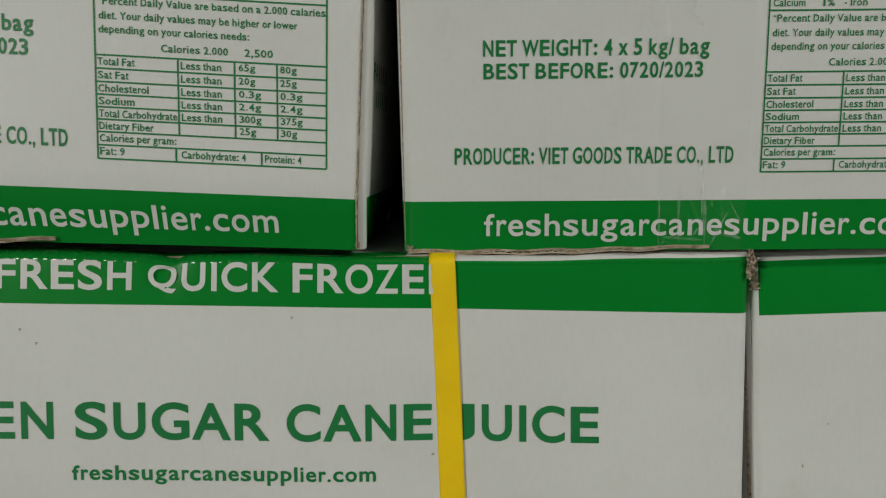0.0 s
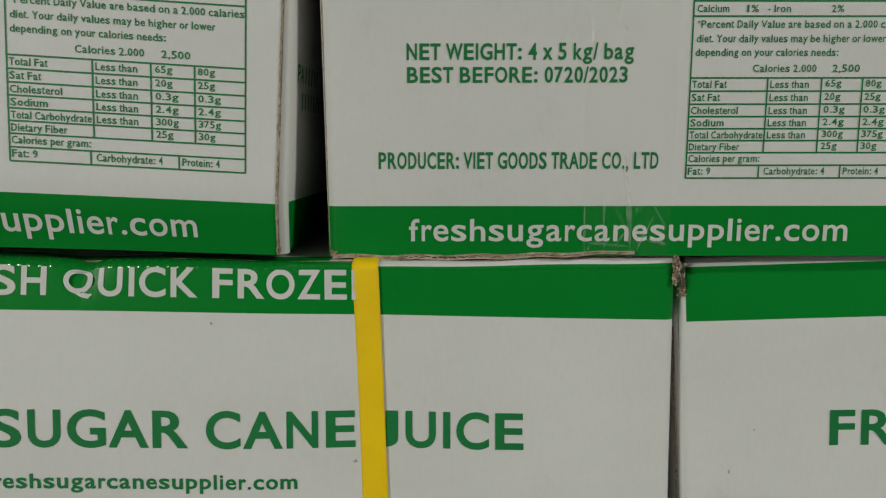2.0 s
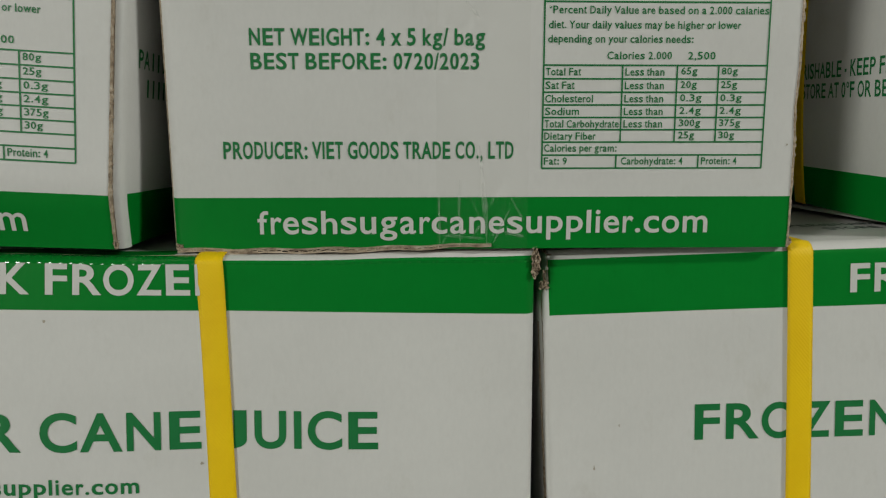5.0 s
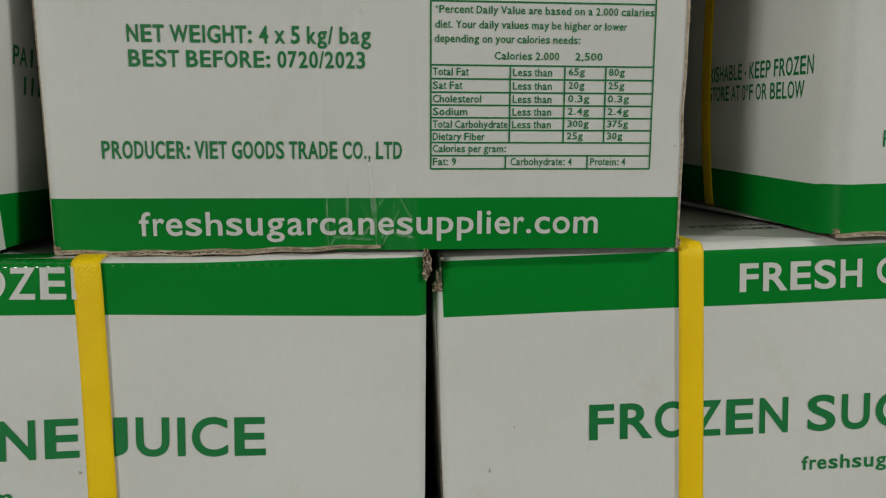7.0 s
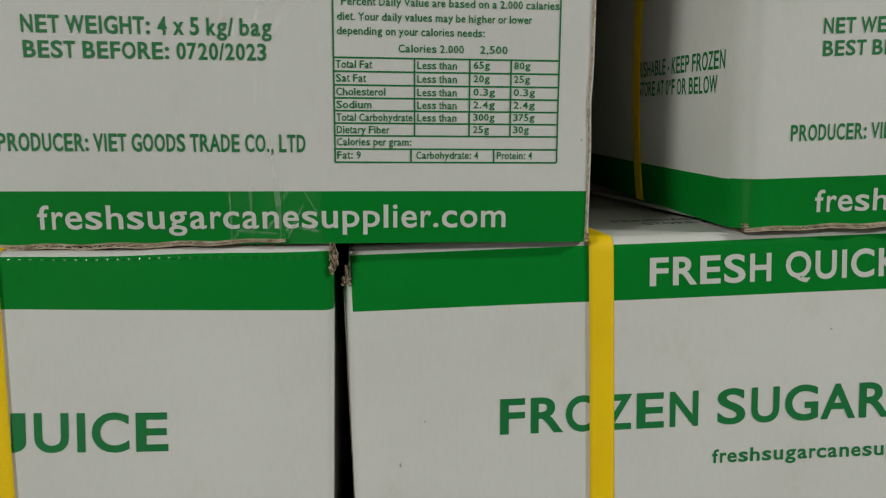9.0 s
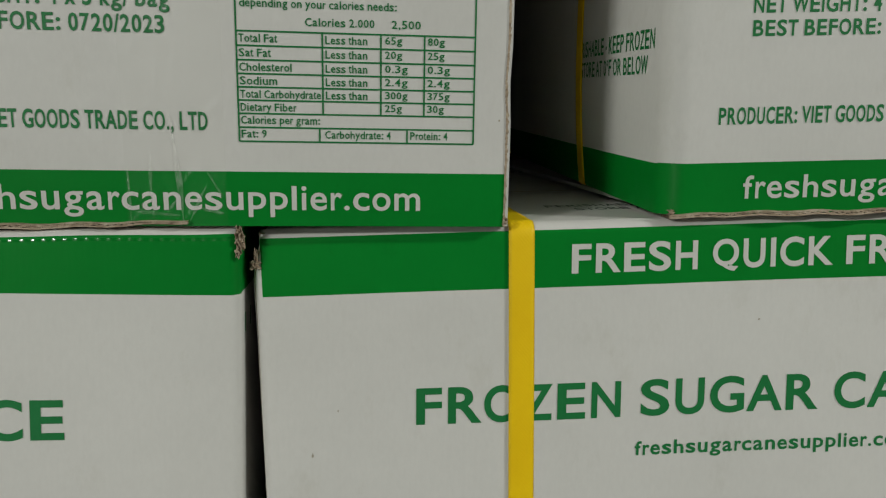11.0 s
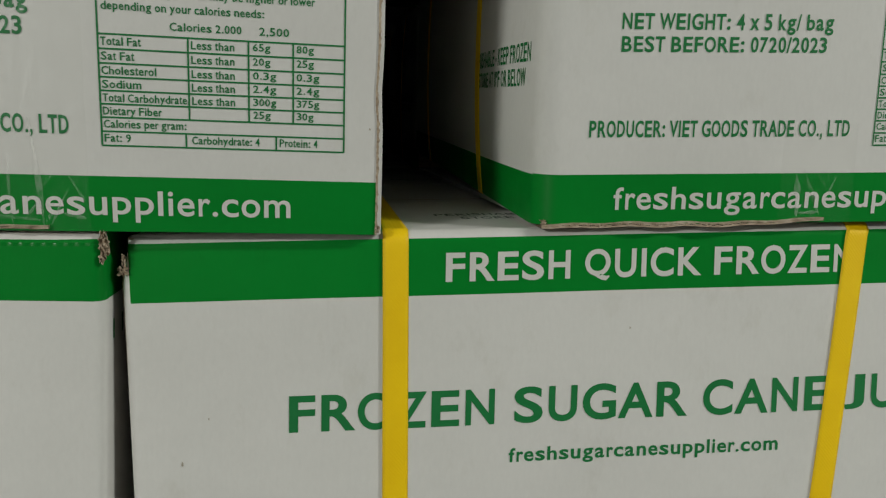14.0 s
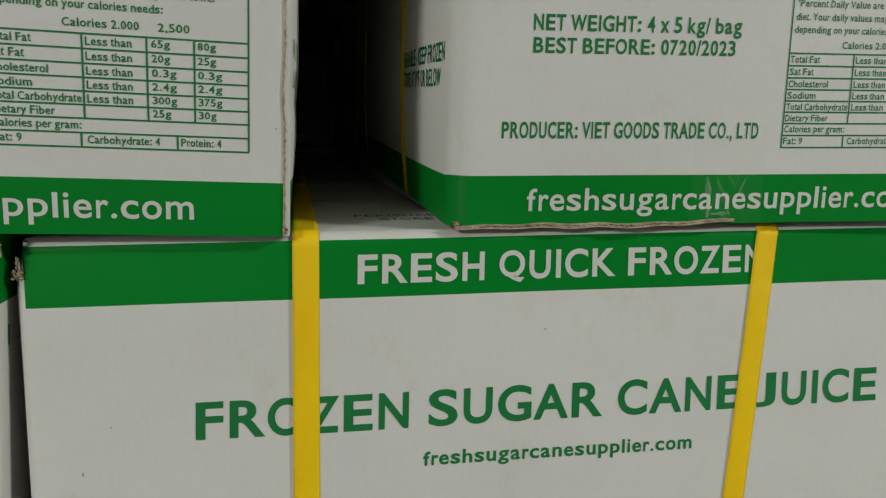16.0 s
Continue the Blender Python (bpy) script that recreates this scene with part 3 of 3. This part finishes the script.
slab("floor", (-5.2, -6.6, -0.15), (5.2, 2.2, 0.0), M_CONCRETE, "grey concrete store floor", "floor")
slab("wall_north", (-5.2, 2.05, 0.0), (5.2, 2.2, LAMP_HIGH), M_WALL, "plain grey wall behind the cartons", "wall")
slab("wall_south", (-5.2, -6.75, 0.0), (5.2, -6.6, LAMP_HIGH), M_WALL, "plain grey wall", "wall")
slab("wall_west", (-5.35, -6.75, 0.0), (-5.2, 2.2, LAMP_HIGH), M_WALL, "plain grey wall", "wall")
slab("wall_east", (5.2, -6.75, 0.0), (5.35, 2.2, LAMP_HIGH), M_WALL, "plain grey wall", "wall")
slab("ceiling", (-5.35, -6.75, LAMP_HIGH), (5.35, 2.2, LAMP_HIGH + 0.1), M_WALL, "plain grey ceiling", "ceiling")
for lx, ly, watts in LAMPS:
    thing = new("ceiling_lamp")
    thing.location = (lx, ly, LAMP_HIGH)
    tagged(thing, "white fluorescent batten lamp fixed to the ceiling", "lamp", "ceiling lamps")
    bm = bmesh.new()
    box(bm, Vector((lx - 0.62, ly - 0.15, LAMP_HIGH - 0.13)) / SIZE, Vector((lx + 0.62, ly + 0.15, LAMP_HIGH)) / SIZE)
    part("housing", bm, M_METAL, thing, smooth=False)
    bm = bmesh.new()
    box(bm, Vector((lx - 0.6, ly - 0.13, LAMP_HIGH - 0.155)) / SIZE, Vector((lx + 0.6, ly + 0.13, LAMP_HIGH - 0.131)) / SIZE)
    part("diffuser", bm, M_GLOW, thing, "glowing white diffuser", smooth=False)

# ---- lower cartons, long fronts ----
LONG, END, HIGH = 0.632, 0.360, 0.238
band_low = (0.0, 0.030)
face_a = Face(-0.6258, -0.0523, 0.0, 0.6262, 0.2290, yaw=0.0677, bulge=0.0040, tilt=-0.0396, shear=0.0079, lean=0.0934, lift=0.0039, hinge=0.6262, dent=0.278, crest=0.0052, taper=(0.0050, 0.0024), bow=0.0010, cinch=0.004, drop=0.5)
carton_a, side_a = carton(face_a, END, "white corrugated carton with green band, lettering and yellow strap", [(0.1953, 0.2290), band_low], white_top=False, side_puff=0.001, rt=0.008, white_from=0.4380)
print_long(face_a, panel(carton_a, "front_panel"), 0.0, 0.0008)
strap_long(face_a, END, carton_a, 0.4382, 0.4468, "yellow plastic strap", 0.008)
strap_long(face_a, END, carton_a, 0.1400, 0.1400, "yellow plastic strap", 0.008)
for u, v in ((0.1960, 0.1800), (0.2050, 0.1720), (0.3500, 0.1890), (0.4320, 0.1070)):
    smudge(face_a, u, v, 0.0012, 0.0009, carton_a)

face_b = Face(0.0065, 0.0012, 0.0, LONG, 0.2335, yaw=-0.0402, bulge=0.0006, tilt=0.0295, shear=0.0089, lean=0.0917, pinch=0.009, flare=0.003, notch=0.0045, bow=0.0016)
carton_b, side_b = carton(face_b, END, "white corrugated carton with two yellow straps and green lettering", [(0.1953, 0.2335), band_low], band_u=0.0047, r=0.0045, rt=0.008, side_puff=0.001, flap_at=0.525, plain_left=True)
print_long(face_b, panel(carton_b, "front_panel"), 0.0025)
strap_long(face_b, END, carton_b, 0.1542, 0.1570, "yellow plastic strap", 0.008)
strap_long(face_b, END, carton_b, 0.4482, 0.4274, "yellow plastic strap", 0.008)

for u, v, tall in ((0.030, 0.1000, 0.0016), (0.046, 0.1260, 0.0008), (0.300, 0.1720, 0.0007)):
    smudge(face_b, u, v, 0.0007, tall, carton_b)

# ---- upper cartons, short ends ----
face_d = Face(-0.2090, 0.003, 0.2385, END, HIGH, bulge=0.001, flare=0.0045, nick=0.0014)
carton_d, side_d = carton(face_d, LONG, "white carton end with green printed nutrition table and taped seam", [(0.0, 0.0302)], seam_right=True, turned=True)
print_end(face_d, panel(carton_d, "front_panel"))
face_e = Face(0.2444, 0.0061, 0.2450, END, HIGH, yaw=-0.0554, bulge=0.0005, tilt=0.0380, lean=0.0437, foot=0.9, spread=0.9922)
carton_e, side_e = carton(face_e, LONG, "white carton end with soft crushed corner and green print", [(0.0, 0.0302)], r=0.013, side_puff=0.006, side_rise=0.045, seam_right=True, turned=True)
print_end(face_e, panel(carton_e, "front_panel"))
face_c = Face(-0.5945, -0.0338, 0.2412, END, HIGH, yaw=0.0568, bulge=0.0005, tilt=-0.0583, lean=0.0978, hinge=END, foot=0.65, spread=1.0106, tuck=0.009, taper=(0.0051, -0.0025))
carton_c, side_c = carton(face_c, LONG, "white carton end sitting askew with a raw cut edge", [(0.0, 0.0302)], seam_right=True, turned=True)
print_end(face_c, panel(carton_c, "front_panel"))

for face, side, thing in ((face_c, side_c, carton_c), (face_d, side_d, carton_d), (face_e, side_e, carton_e)):
    for w in (0.163, 0.47):
        strap_cross(face, side, w, thing, "yellow plastic strap")
    # raw edge of the front board and the bare glue lap beside it
    rnd = random.Random(int(face.x * 1000))
    bm = bmesh.new()
    last = None
    for v in spread(0.0, face.high - 0.002, 0.0018):
        p = face.at(face.wide - 0.003, v)
        a, c = 0.0003 * rnd.random() ** 3, (0.0010 if face is face_d else 0.0001) + 0.0010 * rnd.random() ** 2
        now = [bm.verts.new(p + Vector(q)) for q in ((-a, -0.0006, 0), (c, -0.0002, 0), (c, 0.0040, 0), (-a, 0.0042, 0))]
        if last:
            for j in range(4):
                bm.faces.new((last[j], last[(j + 1) % 4], now[(j + 1) % 4], now[j]))
        last = now
    bmesh.ops.recalc_face_normals(bm, faces=bm.faces[:])
    part("raw_edge", bm, M_KRAFT, thing, "frayed brown corrugated edge", smooth=False)
    rows = []
    for v in spread(0.0, face.high - 0.002, 0.012):
        p = face.at(face.wide - 0.003, v)
        k = 1.25 if face is face_c else 1.0
        lap = ((0.0008, 0.0030), (0.0028 * k, 0.0034), (0.0036 * k, 0.0050), (0.0038 * k, 0.0115))
        rows.append([(p + Vector((x, y, 0)), p + Vector((x - 0.002, y + 0.002, 0))) for x, y in lap])
    part("glue_lap", sheet(rows, 0.002), M_PAPER, thing, "bare white glue lap at the seam")
    # warning print on the long sides
    sf, board_l, board_r = SideFace(side(-1), LONG, -1), panel(thing, "left_panel"), panel(thing, "right_panel")
    write(sf, "PERISHABLE - KEEP FROZEN", LONG - 0.172, LONG - 0.023, 0.0985, 0.0118, M_INK, board_l, 0.014)
    write(sf, "STORE AT 0°F OR BELOW", LONG - 0.159, LONG - 0.031, 0.0835, 0.0112, M_INK, board_l, 0.014)
    sf = SideFace(side(1), LONG, 1)
    write(sf, "PA", 0.025, 0.0385, 0.1010, 0.0108, M_INK, board_r, 0.014)
    for k in range(12):
        bm = bmesh.new()
        u, v = (0.0430 + 0.0075 * k, 0.1010) if k < 5 else (0.0370 + 0.0075 * (k - 5), 0.0850)
        rule(bm, sf, u, v, u, v + 0.0105, 0.0022)
        part("print_bar", bm, M_INK, board_r, smooth=False)
    # bottom flap edge that sags below the front, and scraps at the corner
    frayed_edge(face, 0.003, 0.182, 0.0008, 0.0014, 0.0021, thing, int(face.x * 77), "brown raw edge of the bottom flap", lambda s: math.sin(math.pi * min(1, 0.15 + 0.8 * s)))
    torn_scrap(face.at(0.004, 0.002), (0.005, 0.003, 0.004), int(face.x * 13), thing)
    torn_scrap(face.at(face.wide - 0.002, 0.003), (0.004, 0.004, 0.005), int(face.x * 31), thing)

tape_d = clear_tape(face_d, 0.150, 0.203, 0.150, carton_d, 3)
tape_e = clear_tape(face_e, 0.152, 0.200, 0.060, carton_e, 8)
for u0, v0, u1, v1, wide, bend in ((0.1790, 0.005, 0.1665, 0.0330, 0.0016, 0.0), (0.1640, 0.004, 0.1622, 0.0290, 0.0022, 0.0006), (0.1840, 0.018, 0.1885, 0.0280, 0.0008, 0.0),
                                   (0.1655, 0.006, 0.1790, 0.0065, 0.0012, 0.0)):
    tape_crease(face_e, u0, v0, u1, v1, wide, tape_e, bend)
for u0, v0, u1, v1, wide, bend in ((0.1795, 0.002, 0.1745, 0.0600, 0.0016, 0.0006), (0.1640, 0.004, 0.1635, 0.0400, 0.0009, -0.0006), (0.1830, 0.003, 0.1930, 0.0240, 0.0009, 0.0),
                                   (0.1540, 0.008, 0.1780, 0.0060, 0.0012, 0.0), (0.1700, 0.006, 0.1765, 0.0150, 0.0008, 0.0), (0.1930, 0.030, 0.2010, 0.0160, 0.0008, 0.0),
                                   (0.1520, 0.003, 0.1515, 0.0300, 0.0008, 0.0), (0.1665, 0.139, 0.1745, 0.1300, 0.0011, 0.0), (0.1690, 0.150, 0.1670, 0.1380, 0.0008, 0.0),
                                   (0.1890, 0.010, 0.2010, 0.0070, 0.0014, 0.0)):
    tape_crease(face_d, u0, v0, u1, v1, wide, tape_d, bend)
smudge(face_d, 0.353, 0.060, 0.0008, 0.0006, carton_d)

# crushed top corners where the lower cartons meet
for k, (u, v, size) in enumerate(((0.6262, 0.2275, (0.0045, 0.006, 0.010)), (0.6268, 0.2210, (0.0065, 0.006, 0.012)), (0.6262, 0.2165, (0.0050, 0.005, 0.009)))):
    torn_scrap(face_a.at(u, v, 0.0008), size, 40 + k, carton_a)
for k, (u, v, size) in enumerate(((0.0020, 0.2140, (0.0075, 0.005, 0.006)), (-0.0015, 0.2195, (0.0024, 0.004, 0.010)))):
    torn_scrap(face_b.at(u, v, 0.0010), size, 50 + k, carton_b)

# brown raw edge down the side of the second carton, seen in the joint
rnd = random.Random(5)
edge_b, last, bm = side_b(-1), None, bmesh.new()
for v in spread(0.0, 0.190, 0.004):
    p, c = edge_b(0.0085, v), 0.0012 * (1 - v / 0.2) + 0.0004 * rnd.random()
    now = [bm.verts.new(p + Vector(q)) for q in ((0, -0.0005, 0), (-c, 0, 0), (-c, 0.0035, 0), (0, 0.0040, 0))]
    if last:
        for j in range(3):
            bm.faces.new((last[j], now[j], now[j + 1], last[j + 1]))
    last = now
bmesh.ops.recalc_face_normals(bm, faces=bm.faces[:])
part("raw_edge", bm, M_KRAFT, carton_b, "frayed brown corrugated edge", smooth=False)

# unreadable line of print on the lower carton's end, seen in the joint
end_a = SideFace(side_a(1), END, 1)
for k in range(6):
    bm = bmesh.new()
    rule(bm, end_a, 0.0175 + 0.016 * k, 0.1700, 0.0175 + 0.016 * k, 0.1815, 0.0022)
    part("print_bar", bm, M_INK, panel(carton_a, "right_panel"), smooth=False)

# writing on the top of the lower carton, seen in the gap
top_b = TopFace(face_b)
write(top_b, "PERISHABLE - KEEP FROZEN", 0.1885, 0.3545, 0.078, 0.0115, M_BLACK, carton_b, 0.014)
write(top_b, "STORE AT 0°F OR BELOW", 0.204, 0.345, 0.058, 0.0115, M_BLACK, carton_b, 0.014)

bm = bmesh.new()
rule(bm, top_b, 0.02, 0.1895, 0.61, 0.1895, 0.0024, 0.0012)
part("flap_edge", bm, M_KRAFT, carton_b, "raw brown edge where the top flaps meet", smooth=False)

# ---- rows added behind and an unseen layer above, to keep the gaps dark ----
for ob in (carton_a, carton_b):
    for k in range(6):
        shift = k * (END + 0.02) * SIZE
        copy_thing(ob, Matrix.Translation((ob.location.x, ob.location.y + 0.01 + shift, 0.493 * SIZE)))
        if k:
            copy_thing(ob, Matrix.Translation((ob.location.x, ob.location.y + shift, 0)))
for ob in (carton_c, carton_d, carton_e):
    copy_thing(ob, Matrix.Translation((ob.location.x, ob.location.y + (LONG + 0.02) * SIZE, ob.location.z)))
    copy_thing(ob, Matrix.Translation((ob.location.x + 0.17, ob.location.y + 2 * (LONG + 0.02) * SIZE, ob.location.z)))
